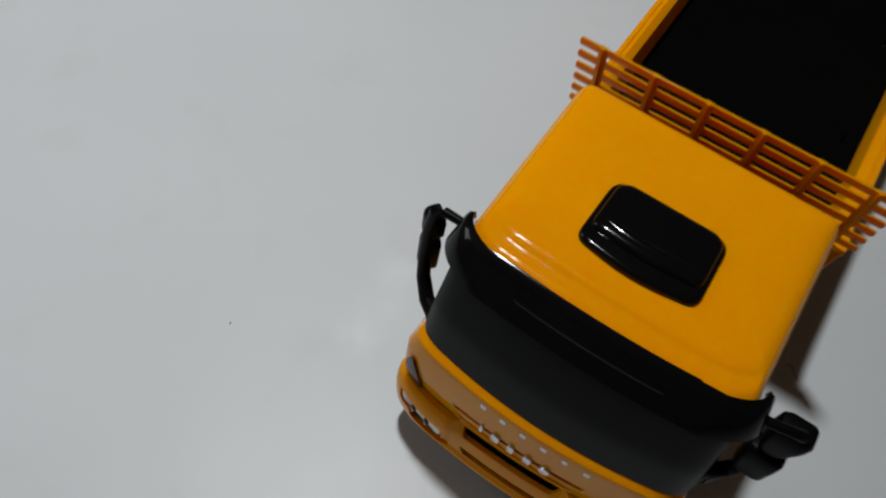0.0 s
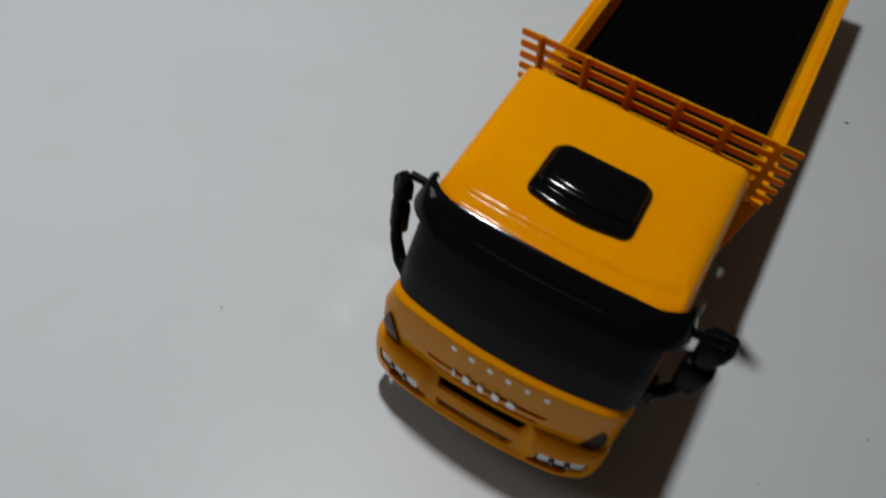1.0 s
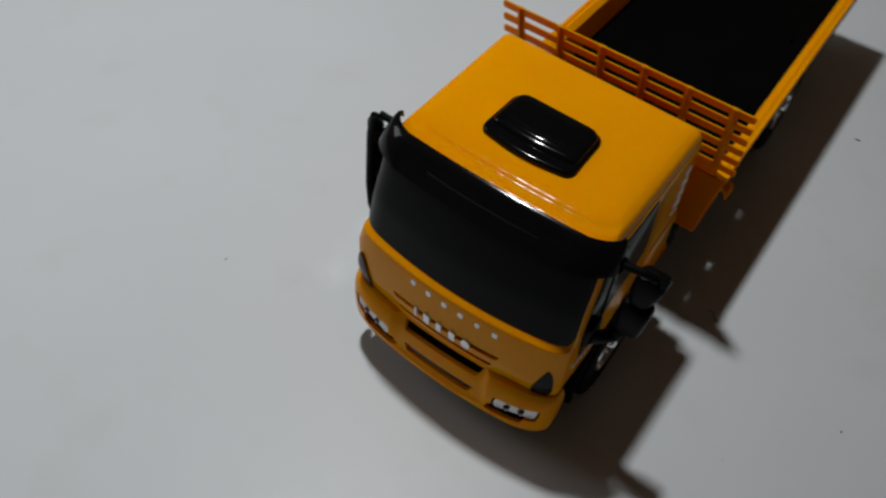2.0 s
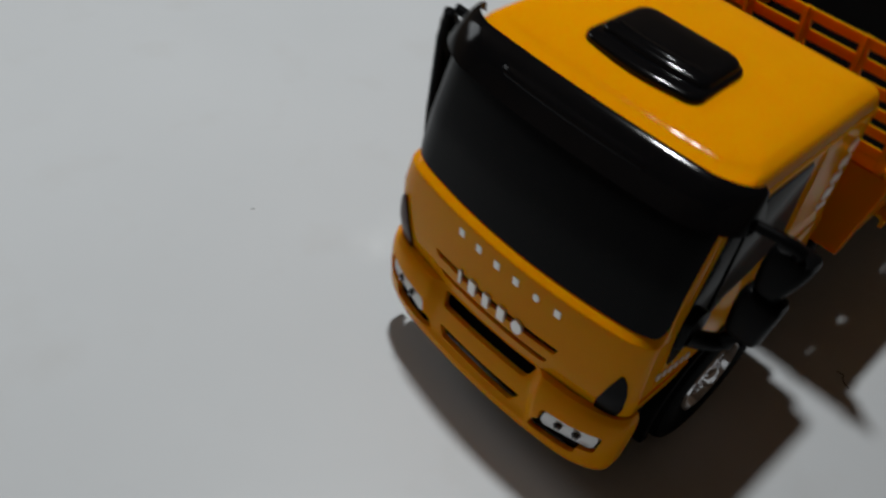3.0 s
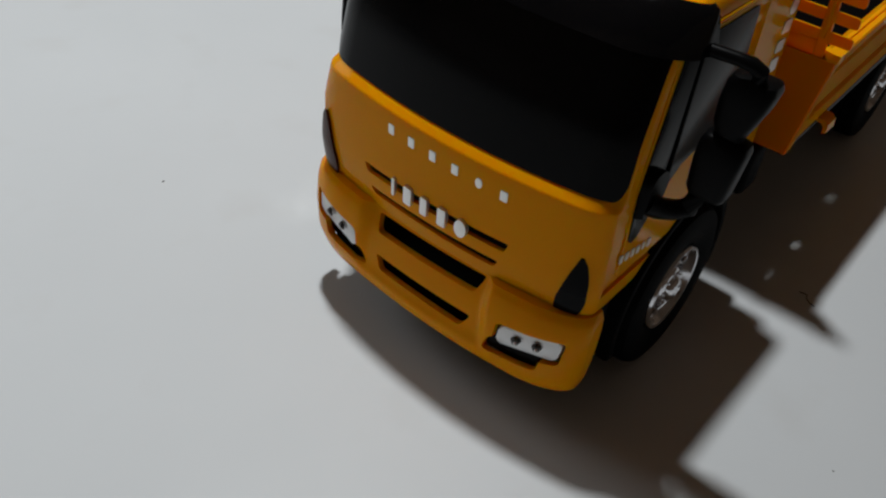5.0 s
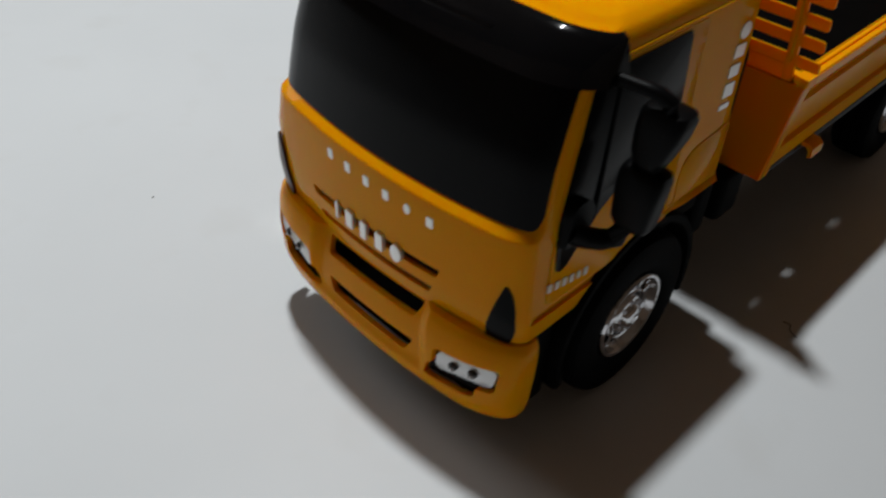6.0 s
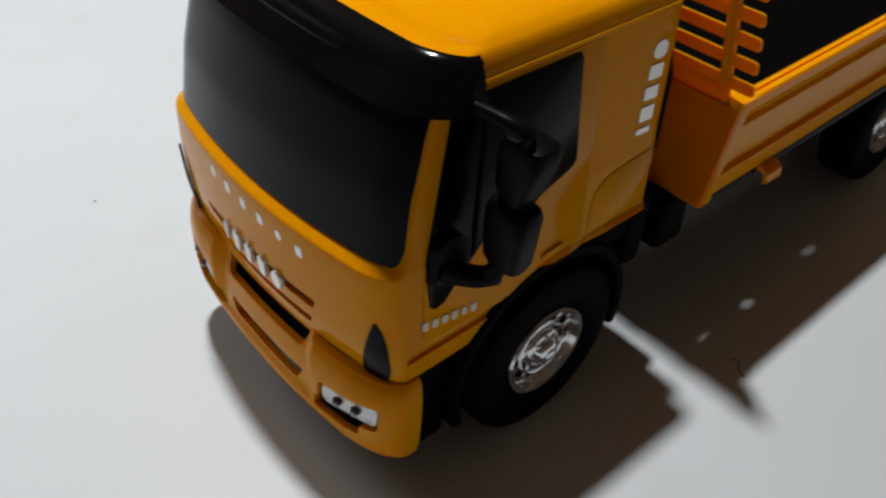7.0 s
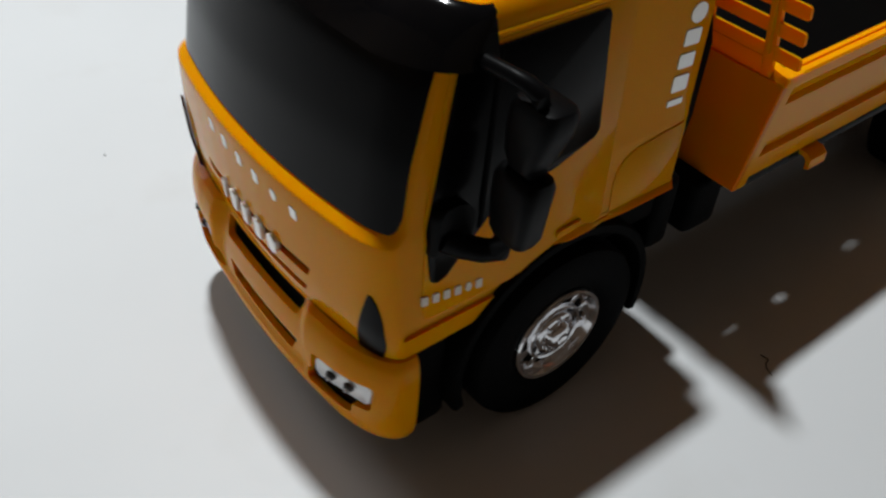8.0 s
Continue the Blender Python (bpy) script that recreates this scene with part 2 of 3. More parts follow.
# height, half width, front of the middle
CAB = [(0.066, 0.0690, -0.0052), (0.071, 0.0705, -0.0068), (0.085, 0.0715, -0.0088), (0.112, 0.0704, -0.0107), (0.1222, 0.0703, -0.0115),
       (0.1238, 0.0703, -0.0114), (0.1246, 0.0703, -0.0108), (0.1274, 0.0698, -0.0074), (0.150, 0.0688, -0.0039), (0.175, 0.0678, 0.0030), (0.183, 0.0675, 0.0060)]
BOW, CORNER, RUN, EDGE = 0.0086, 0.013, 0.0092, radians(30)


def bend(k):
    """The rounded corner of the cab's outline, k from 0 at the crease to 1 at the flank: how far it has turned back, from 0 to 1."""
    a = math.asin(min(1, math.sin(EDGE) + k * (1 - math.sin(EDGE))))
    return (math.cos(EDGE) - math.cos(a)) / math.cos(EDGE)


def section(half, front, out=0.0, back=BACK, bow=BOW, corner=CORNER, run=RUN, wide=10, turn=20, side=14):
    """One side of the cab's outline, from the front's middle to the back's middle, pushed outwards by out."""
    pts = []
    x0 = half - corner
    for i in range(wide):
        x = x0 * i / wide
        pts.append((x, front + bow * (x / half) ** 2))
    y0 = front + bow * (x0 / half) ** 2
    for i in range(turn + 1):
        a = EDGE + (math.pi / 2 - EDGE) * i / turn
        k = (math.sin(a) - math.sin(EDGE)) / (1 - math.sin(EDGE))
        pts.append((x0 + corner * k, y0 + run * bend(k)))
    y1 = y0 + run
    for i in range(1, side + 1):
        pts.append((half, y1 + (back - 0.004 - y1) * i / side))
    for a in (0.5, 1.0):
        pts.append((half - 0.004 * (1 - math.cos(a * math.pi / 2)), back - 0.004 + 0.004 * math.sin(a * math.pi / 2)))
    pts.append((0, back))
    if out:
        moved = []
        for i, (x, y) in enumerate(pts):
            ax, ay = pts[max(i - 1, 0)] if i else (-pts[1][0], pts[1][1])
            bx, by = pts[min(i + 1, len(pts) - 1)]
            d = Vector((by - ay, -(bx - ax))).normalized()
            moved.append((x + out * d.x, y + out * d.y))
        pts = moved
    return pts


def both(pts):
    """The outline's two sides as one run, from the back's middle on the left, round the front, to the back's middle."""
    return [(-x, y) for x, y in pts[:0:-1]] + pts


def lowest(y):
    """The cab's lower edge: straight behind the bumper, rising over the wheel arch."""
    return lerp([(-1, 0.068), (0.010, 0.0712), (0.0400, 0.0720), (0.0475, 0.0735), (0.0525, 0.0795), (0.0575, 0.0858), (0.064, 0.0905), (0.070, 0.0941), (1, 0.0941)], y)[0]


def flank(z):
    """The near-side flank bulges out below the windshield."""
    return 1 + 0.075 * max(0, min(1, (0.1275 - z) / 0.020))


def cab_rings():
    rings = []
    for z in [0.068, 0.0705, 0.074, 0.078, 0.082, 0.086, 0.089, 0.0915, 0.0941, 0.098, 0.106, 0.114, 0.1180, 0.1222, 0.1231, 0.1238, 0.1242, 0.1246, 0.1274, 0.135, 0.145, 0.155, 0.165, 0.175, 0.183]:
        half, front = lerp(CAB, z)
        rings.append([(x * (flank(z) if x < 0 else 1), y, max(z, lowest(y))) for x, y in both(section(half, front))])
    half, front = lerp(CAB, 0.183)
    base = both(section(half, front, bow=0.0035, corner=0.014, run=0.013))
    # the roof's front edge falls in small moulded steps
    for z, inset, slope, rear in ((0.1860, 0.0004, 0.0070, -0.001), (0.1885, 0.0011, 0.0098, -0.001), (0.1905, 0.0021, 0.0125, -0.001), (0.1915, 0.0029, 0.0145, -0.001),
                                  (0.1919, 0.0035, 0.0175, -0.001), (0.1922, 0.0039, 0.0213, -0.001), (0.1929, 0.0050, 0.0229, -0.001), (0.1936, 0.0063, 0.0242, -0.001),
                                  (0.1939, 0.0072, 0.0272, -0.001), (0.1946, 0.0095, 0.0320, -0.001), (0.1953, 0.017, 0.040, 0.0), (0.1960, 0.035, 0.054, 0.0), (0.1962, 0.066, 0.066, 0.0)):
        kx, ky = 1 - inset / half, (BACK + rear - inset - front - slope) / (BACK - front)
        rings.append([(x * kx, front + slope + (y - front) * ky, z) for x, y in base])
    return rings


cab_mesh = loft(cab_rings(), cap1=True)
bmesh.ops.remove_doubles(cab_mesh, verts=cab_mesh.verts[:], dist=0.000002)
cab = part("cab_body", cab_mesh, ORANGE, truck, "glossy orange moulded cab shell", 35)
solid = cab.modifiers.new("wall", "SOLIDIFY")
solid.thickness, solid.offset = 0.0022, -1


def front_y(x, z, table=CAB, bow=BOW, corner=CORNER, run=RUN):
    half, front = lerp(table, z)
    x0 = half - corner
    if abs(x) <= x0:
        return front + bow * (x / half) ** 2
    return front + bow * (x0 / half) ** 2 + run * bend((abs(x) - x0) / corner)


def side_x(z):
    return lerp(CAB, z)[0]


def opening(corners, deep=0.002, r=0.0012):
    return plate(rounded(corners, r), lambda a, b, d: (a, -0.03 + d, b), deep + 0.03)


# grille slots, the groove above the sill and the door-handle hollow
cut(cab, [opening([(-0.0395, 0.0868), (0.0330, 0.0878), (0.0350, 0.0928), (-0.0420, 0.0908)]), opening([(-0.0350, 0.0768), (0.0290, 0.0772), (0.0312, 0.0815), (-0.0380, 0.0800)]),
          box(0.0698, 0.0760, 0.006, 0.0650, 0.0812, 0.0866, 0.0006), box(-0.0820, -0.0738, 0.006, 0.0650, 0.0812, 0.0866, 0.0006)])
part("grille_backing", box(-0.045, 0.045, 0.0005, 0.003, 0.070, 0.096), MATT, cab, "matt black grille backing")


def wrap(z0, z1, u0, out0, out1, name, mat, label, lift=None, rows=14, table=CAB):
    """A skin that follows the cab's front from corner to corner; out0 and out1 are its two faces' stand-off."""
    rings_in, rings_out = [], []
    for k in range(rows + 1):
        t = k / rows
        half, front = lerp(table, z0 + t * (z1 - z0))
        inner, outer = section(half, front, out0), section(half, front, out1)
        inner, outer = both(inner[:u0]), both(outer[:u0])
        n = len(inner)
        ring_a, ring_b = [], []
        for i, ((xa, ya), (xb, yb)) in enumerate(zip(inner, outer)):
            e = abs(2 * i / (n - 1) - 1)
            low, high = lift(e) if lift else (0, 0)
            z = z0 + low + t * (z1 + high - z0 - low)
            h2, f2 = lerp(table, z)
            dy, dx = f2 - front, (h2 - half) * min(1, e * 1.2)
            ring_a.append((xa + math.copysign(dx, xa), ya + dy, z))
            ring_b.append((xb + math.copysign(dx, xb), yb + dy, z))
        rings_in.append(ring_a)
        rings_out.append(ring_b)
    n = len(rings_in[0])
    bm = loft([ring for ring in rings_out])
    back = loft([ring for ring in rings_in])
    me = bpy.data.meshes.new("tmp")
    back.to_mesh(me)
    back.free()
    bm.from_mesh(me)
    bpy.data.meshes.remove(me)
    rim = [e for e in bm.edges if e.is_boundary]
    bmesh.ops.bridge_loops(bm, edges=rim)
    return part(name, bm, mat, cab, label)


windshield = wrap(0.1276, 0.184, 25, -0.0006, 0.0009, "windshield", GLASS, "glossy black moulded windshield",
                  lift=lambda e: (0.0065 * (1 - math.sqrt(1 - min(1, max(0, (e - 0.82) / 0.18)) ** 2)), 0))

# ---- sun visor over the windshield ----
VISOR = [(0.1795, 0.0730, 0.0026), (0.1815, 0.0726, 0.0039), (0.1840, 0.0720, 0.0056), (0.1866, 0.0714, 0.0076), (0.1892, 0.0708, 0.0099), (0.1920, 0.0701, 0.0126), (0.1938, 0.0694, 0.0150), (0.1944, 0.0684, 0.0166)]


def visor_rings():
    rings = []
    for k, (z, half, front) in enumerate(VISOR):
        t = k / (len(VISOR) - 1)
        pts = section(half, front, bow=0.006 - 0.0025 * t, corner=0.020 - 0.006 * t, run=0.017 - 0.004 * t, side=40)
        pts = both(pts[:31] + [(half, 0.0305 * f + pts[30][1] * (1 - f)) for f in (0.25, 0.5, 0.75, 1.0)])
        rings.append([(x, y, z - 0.0022 * t * max(0, min(1, (y - 0.014) / 0.014))) for x, y in pts])
    return rings


visor = part("sun_visor", loft(visor_rings()), BLACK, truck, "glossy black sun visor wrapping the roof edge")
solid = visor.modifiers.new("wall", "SOLIDIFY")
solid.thickness, solid.offset = 0.002, -1


# the peak over the windshield: a slanting plate with a sharp front edge, and its two slanting ends
PEAK = [(0.0172, 0.1940), (0.0158, 0.1947), (0.0082, 0.1908), (0.0070, 0.1899), (0.0062, 0.1888), (0.0059, 0.1876), (0.0061, 0.1864), (0.0078, 0.1855), (0.0120, 0.1850), (0.0165, 0.1900)]
PEAK_END = [(0.0172, 0.1939), (0.0160, 0.1943), (0.0122, 0.1910), (0.0112, 0.1900), (0.0102, 0.1889), (0.0094, 0.1877), (0.0090, 0.1866), (0.0094, 0.1858), (0.0120, 0.1850), (0.0165, 0.1900)]
rings = []
for x in (-0.0440, -0.0425, -0.0350, -0.0335, -0.022, -0.011, 0.0, 0.011, 0.022, 0.0335, 0.0350, 0.0425, 0.0440):
    k = max(0.0, min(1.0, (abs(x) - 0.0340) / 0.0090))
    rings.append([(x, y0 + k * (y1 - y0) + 0.0052 * (x / 0.07) ** 2, z0 + k * (z1 - z0)) for (y0, z0), (y1, z1) in zip(PEAK, PEAK_END)])
part("visor_peak", loft(rings, closed=True, cap0=True, cap1=True), BLACK, visor, smooth=28)

# ---- roof hatch ----
outline = rounded([(-0.0285, 0.0450), (0.0, 0.0405), (0.0290, 0.0450), (0.0285, 0.0826), (-0.0275, 0.0826)], [0.006, 0.02, 0.006, 0.008, 0.008], 6)
rings = []
for up, k in ((0.0, 1.0), (0.0016, 0.997), (0.0026, 0.985), (0.0032, 0.955), (0.0035, 0.90), (0.0037, 0.60)):
    rings.append([(x * k, 0.0640 + (y - 0.0640) * k, 0.1950 + up + 0.0006 * (1 - (x * k / 0.03) ** 2)) for x, y in outline])
hatch = part("roof_hatch", loft(rings, closed=True, cap0=True, cap1=True), BLACK, truck, "raised glossy black roof hatch", 50)
top = rounded([(-0.0262, 0.0520), (0.0, 0.0488), (0.0266, 0.0520), (0.0264, 0.0816), (-0.0254, 0.0816)], [0.005, 0.02, 0.005, 0.007, 0.007], 6)
rings = []
for up, k in ((0.0024, 1.0), (0.0042, 0.988), (0.0052, 0.955), (0.0058, 0.90), (0.0062, 0.80), (0.0064, 0.40)):
    rings.append([(x * k, 0.0660 + (y - 0.0660) * k, 0.1950 + up + 0.0008 * (1 - (x * k / 0.03) ** 2)) for x, y in top])
part("hatch_dome", loft(rings, closed=True, cap0=True, cap1=True), BLACK, hatch, smooth=50)
rings = []
for k in range(-8, 9):
    x = 0.0200 * k / 8
    y = 0.0580 - 0.0026 * (1 - (k / 8) ** 2)
    rings.append([(x, y + dy, 0.2006 + dz + 0.0007 * (1 - (k / 8) ** 2)) for dy, dz in ((-0.0036, -0.0016), (-0.0026, 0.0002), (-0.0008, 0.0011), (0.0010, 0.0013), (0.0030, 0.0006), (0.0040, -0.0010))])
part("hatch_lip", loft(rings, closed=True, cap0=True, cap1=True), BLACK, hatch)


# ---- cab sides ----
def on_side(s, out=0.0):
    return lambda a, b, d: (s * (side_x(b) + out + d), a, b)


def sign(kind, w, h):
    """A plain shape in place of a printed letter, w and h its half width and height."""
    if kind == "disc":
        return [(w * math.cos(2 * math.pi * k / 20), h * math.sin(2 * math.pi * k / 20)) for k in range(20)]
    return rounded([(-w, -h), (w, -h), (w, h), (-w, h)], min(0.0009, w * 0.4), 3)


for s in (1, -1):
    door = part("door", plate(rounded([(0.0128, 0.0880), (0.058, 0.0880), (0.070, 0.0940), (0.093, 0.0945), (0.091, 0.182), (0.0205, 0.182), (0.0125, 0.130)], 0.004),
                              on_side(s, -0.001), 0.0015, 0.0004), ORANGE, truck)
    part("side_window", plate(rounded([(0.0150, 0.1040), (0.0200, 0.1030), (0.0370, 0.1222), (0.0440, 0.1262), (0.0640, 0.1290), (0.0828, 0.1356),
                                       (0.0788, 0.1805), (0.0228, 0.1805), (0.0126, 0.126)], 0.0022), on_side(s, -0.0006), 0.0017, 0.0004), SIDEGLASS, door, "glossy dark side window")
    part("window_bar", plate([(0.0325, 0.119), (0.0342, 0.121), (0.0372, 0.180), (0.0355, 0.180)], on_side(s, 0.0008), 0.0009, 0.0003), MATT, door, "thin black quarter-window bar")
    part("door_handle", plate(rounded([(0.0700, 0.0965), (0.0815, 0.0975), (0.0815, 0.1005), (0.0700, 0.0995)], 0.0012), on_side(s, 0.0004), 0.0012, 0.0004), ORANGE, door)
    part("rear_panel", plate(rounded([(0.0970, 0.0932), (0.0962, 0.1130), (0.1020, 0.1205), (0.1305, 0.1235), (0.1305, 0.0932)], [0.002, 0.004, 0.004, 0.001, 0.001]),
                             on_side(s, -0.001), 0.0015, 0.0008), ORANGE, cab)
    part("roof_gutter", plate([(0.031, 0.1822), (0.130, 0.1822), (0.130, 0.1840), (0.031, 0.1840)], lambda a, b, d: (s * (0.0668 + d), a, b), 0.0014, 0.0005), ORANGE, cab)
    # printed lettering as plain shapes: five up the back post, six under the window
    for k, (kind, w) in enumerate((("bar", 0.0012), ("block", 0.0031), ("block", 0.0027), ("block", 0.0029), ("disc", 0.0036))):
        y, z = 0.1211 + 0.0005 * k, 0.1340 + 0.0086 * k - (0.0012 if k else 0)
        part("letter_block", plate([(y - b, z + a + 0.05 * b) for a, b in sign(kind, w, 0.0040)], on_side(s, -0.0002), 0.0006), LETTER, cab, "silver-white printed letter block")
    for k, kind in enumerate(("block", "block", "block", "block", "disc", "block")):
        y, z = 0.0130 + 0.00452 * k, 0.0974 - 0.00078 * k
        part("letter_block", plate([(y + a, z + b - 0.15 * a) for a, b in sign(kind, 0.0013, 0.0019)], on_side(s, 0.0004), 0.0006), PRINT, cab, "worn pale printed letter block")
    # corner marker lamp
    rows = []
    for i in range(11):
        z = 0.0696 + 0.0322 * i / 10
        x0 = lerp([(0.0690, 0.0576), (0.0705, 0.0568), (0.0740, 0.0562), (0.0790, 0.0568), (0.0920, 0.0600), (0.1018, 0.0630)], z)[0]
        x1 = lerp([(0.0690, 0.0636), (0.0705, 0.0652), (0.0740, 0.0668), (0.0800, 0.0678), (0.0900, 0.0676), (0.0980, 0.0662), (0.1018, 0.0642)], z)[0]
        rows.append([(s * (x + 0.0002) * (1 if s > 0 else flank(z)), front_y(x, z) - 0.0005, z) for x in [x0 + (x1 - x0) * k / 6 for k in range(7)]])
    marker = loft(rows)
    bmesh.ops.solidify(marker, geom=marker.faces[:], thickness=0.0010)
    part("marker_lamp", marker, SMOKE if s > 0 else AMBER, cab, "dark smoked corner lamp" if s > 0 else "dark amber corner lamp")

# front lettering as plain raised shapes
def letter(kind, x, z, w, h, tall, label):
    part("letter_block", plate([(x + a, z + b) for a, b in sign(kind, w, h)], lambda a, b, d: (a, front_y(a, b) + 0.0006 - d, b), tall, 0.0002), LETTER, cab, label)


for k, kind in enumerate(("block", "block", "block", "block", "disc", "block")):
    letter(kind, -0.0258 + 0.01116 * k, 0.1160 - 0.0003 * k, 0.0016, 0.0024, 0.0009, "silver-white printed letter block")
for kind, x, w in (("bar", -0.0228, 0.0008), ("block", -0.0145, 0.0022), ("block", -0.0055, 0.0018), ("block", 0.0040, 0.0021), ("disc", 0.0135, 0.0029)):
    letter(kind, x, 0.0892, w, 0.0044, 0.0022, "raised white letter block on the grille")

# black rear wall of the cab
part("cab_rear", loft([[(x, y, z) for x, y in rounded([(-h, BACK - 0.002), (h, BACK - 0.002), (h, b), (-h, b)], 0.003)]
                       for z, h, b in ((0.080, 0.062, 0.1395), (0.091, 0.064, 0.1405), (0.12, 0.067, 0.1410), (0.15, 0.0665, 0.1405), (0.162, 0.064, 0.1390), (0.168, 0.060, 0.137))],
                      closed=True, cap0=True, cap1=True), MATT, truck, "matt black back wall of the cab")

# ---- bumper ----
BUMPER = [(0.0255, 0.0705, -0.0065), (0.0280, 0.0726, -0.0098), (0.035, 0.0738, -0.0120), (0.050, 0.0744, -0.0130), (0.062, 0.0744, -0.0126),
          (0.0680, 0.0738, -0.0114), (0.0712, 0.0724, -0.0098), (0.0722, 0.0698, -0.0070)]
# how far the middle of the bumper lies behind its lamp pods
HOLLOW = [(0.030, 0.0), (0.034, 0.0006), (0.038, 0.0026), (0.048, 0.0034), (0.060, 0.0038), (0.066, 0.0050), (0.070, 0.0050), (0.0722, 0.0030)]


def hollow(x, z):
    inner = 0.0290 + 0.10 * max(0, 0.060 - z)
    k = max(0.0, min(1.0, (abs(x + 0.002) - inner) / 0.0070))
    return lerp(HOLLOW, z)[0] * (1 - k * k * (3 - 2 * k))


def spread(x):
    """The bumper reaches further out on its near side."""
    return x * (1.065 if x < 0 else 0.988)


def bumper_y(x, z):
    return front_y(x, z, BUMPER, 0.0075, 0.022, 0.0145) + hollow(x, z)


rings = []
for z in (0.0255, 0.0268, 0.0280, 0.031, 0.034, 0.036, 0.038, 0.042, 0.046, 0.050, 0.055, 0.060, 0.063, 0.066, 0.0680, 0.0697, 0.0712, 0.0718, 0.0722):
    half, front = lerp(BUMPER, z)
    pts = section(half, front, back=0.40, bow=0.0075, corner=0.022, run=0.0145, wide=36)[:57] + [(half, 0.0118)]
    rings.append([(spread(x), min(y, 0.0118) + hollow(x, z), z) for x, y in both(pts)])
bumper = part("bumper", loft(rings), ORANGE, truck, "orange front bumper with lamp recesses", 35)
solid = bumper.modifiers.new("wall", "SOLIDIFY")
solid.thickness, solid.offset = 0.003, -1


def lamp_shape(s, grow=0.0):
    pts = [(0.0392 - grow, 0.0440 - grow), (0.0655 + grow, 0.0470 - grow), (0.0668 + grow, 0.0578 + grow), (0.0402 - grow, 0.0542 + grow)]
    return rounded([(s * a, b) for a, b in pts], 0.0025)


def fog_shape(s, grow=0.0):
    pts = [(0.0335 - grow, 0.0370 - grow), (0.0585 + grow, 0.0392 - grow), (0.0600 + grow, 0.0492 + grow), (0.0370 - grow, 0.0462 + grow)]
    return rounded([(s * a, b) for a, b in pts], 0.0025)


deep = lambda a, b, d: (spread(a), -0.03 + d, b)
cut(bumper, [opening([(-0.0300, 0.0592), (0.0236, 0.0602), (0.0270, 0.0692), (-0.0322, 0.0682)], 0.02, 0.0018), opening([(-0.0270, 0.0394), (0.0200, 0.0388), (0.0246, 0.0476), (-0.0300, 0.0474)], 0.02, 0.0018)]
    + [plate(shape(s, grow), deep, 0.05) for s in (1, -1) for shape, grow in ((lamp_shape, 0.0014), (fog_shape, 0.0004))])
part("bumper_backing", box(-0.066, 0.066, 0.0030, 0.0060, 0.026, 0.070), MATT, bumper, "matt black backing behind the slots")
for s in (1, -1):
    head = part("headlight", plate(lamp_shape(s), lambda a, b, d: (spread(a), bumper_y(a, b) + 0.0060 - d, b), 0.0048, 0.0008), LAMPWHITE, truck, "silver-white headlight insert")
    for x, z in ((0.0485, 0.0503), (0.0575, 0.0517)):
        y = bumper_y(x, z) + 0.0012
        bm = bmesh.new()
        bmesh.ops.create_cone(bm, cap_ends=True, segments=16, radius1=0.0022, radius2=0.0014, depth=0.0016,
                              matrix=pose(spread(s * x), y - 0.0004, z, 90, 0, s * 25))
        part("lens", bm, LENS, head, "small grey round lens")
        bm = bmesh.new()
        bmesh.ops.create_cone(bm, cap_ends=True, segments=12, radius1=0.0009, radius2=0.0004, depth=0.0012, matrix=pose(spread(s * x) + 0.0004, y - 0.0014, z - 0.0003, 90, 0, s * 25))
        part("reflector", bm, LAMPWHITE, head)
    part("fog_recess", plate(fog_shape(s), lambda a, b, d: (spread(a), bumper_y(a, b) + 0.0060 - d, b), 0.0030, 0.0006), SMOKE, bumper, "dark grey recess under the headlight")
rings = []
for z, half, front in ((0.0180, 0.065, 0.001), (0.0200, 0.068, -0.0035), (0.0262, 0.0705, -0.0062)):
    pts = section(half, front, bow=0.0075, corner=0.022, run=0.0145)[:31] + [(half, 0.0118)]
    rings.append([(x, min(y, 0.0118), z) for x, y in both(pts)])
lip = part("bumper_lip", loft(rings), MATT, bumper, "matt black lower lip of the bumper")
solid = lip.modifiers.new("wall", "SOLIDIFY")
solid.thickness, solid.offset = 0.002, -1

# ---- mirrors ----
def housing(levels, ry):
    """A deep mirror housing: level by level, height, x from and to, y from and to."""
    return loft([[(x, y, z) for x, y in rounded([(x0, y0), (x1, y0), (x1, y1), (x0, y1)], ry, 5)] for z, x0, x1, y0, y1 in levels], closed=True, cap0=True, cap1=True)


SMALL = [(0.1525, 0.0845, 0.0905, 0.0305, 0.0365), (0.1535, 0.0820, 0.0925, 0.0290, 0.0385), (0.1580, 0.0807, 0.0940, 0.0282, 0.0395), (0.1660, 0.0802, 0.0965, 0.0282, 0.0408),
         (0.1725, 0.0806, 0.0975, 0.0285, 0.0412), (0.1748, 0.0816, 0.0968, 0.0295, 0.0405), (0.1755, 0.0835, 0.0950, 0.0315, 0.0390)]
LARGE = [(0.1268, 0.0830, 0.0920, 0.0300, 0.0350), (0.1277, 0.0808, 0.0940, 0.0280, 0.0368), (0.1305, 0.0798, 0.0950, 0.0270, 0.0378), (0.1420, 0.0790, 0.0958, 0.0268, 0.0382),
         (0.1490, 0.0790, 0.0962, 0.0272, 0.0386), (0.1515, 0.0798, 0.0955, 0.0285, 0.0380), (0.1523, 0.0815, 0.0940, 0.0300, 0.0365)]
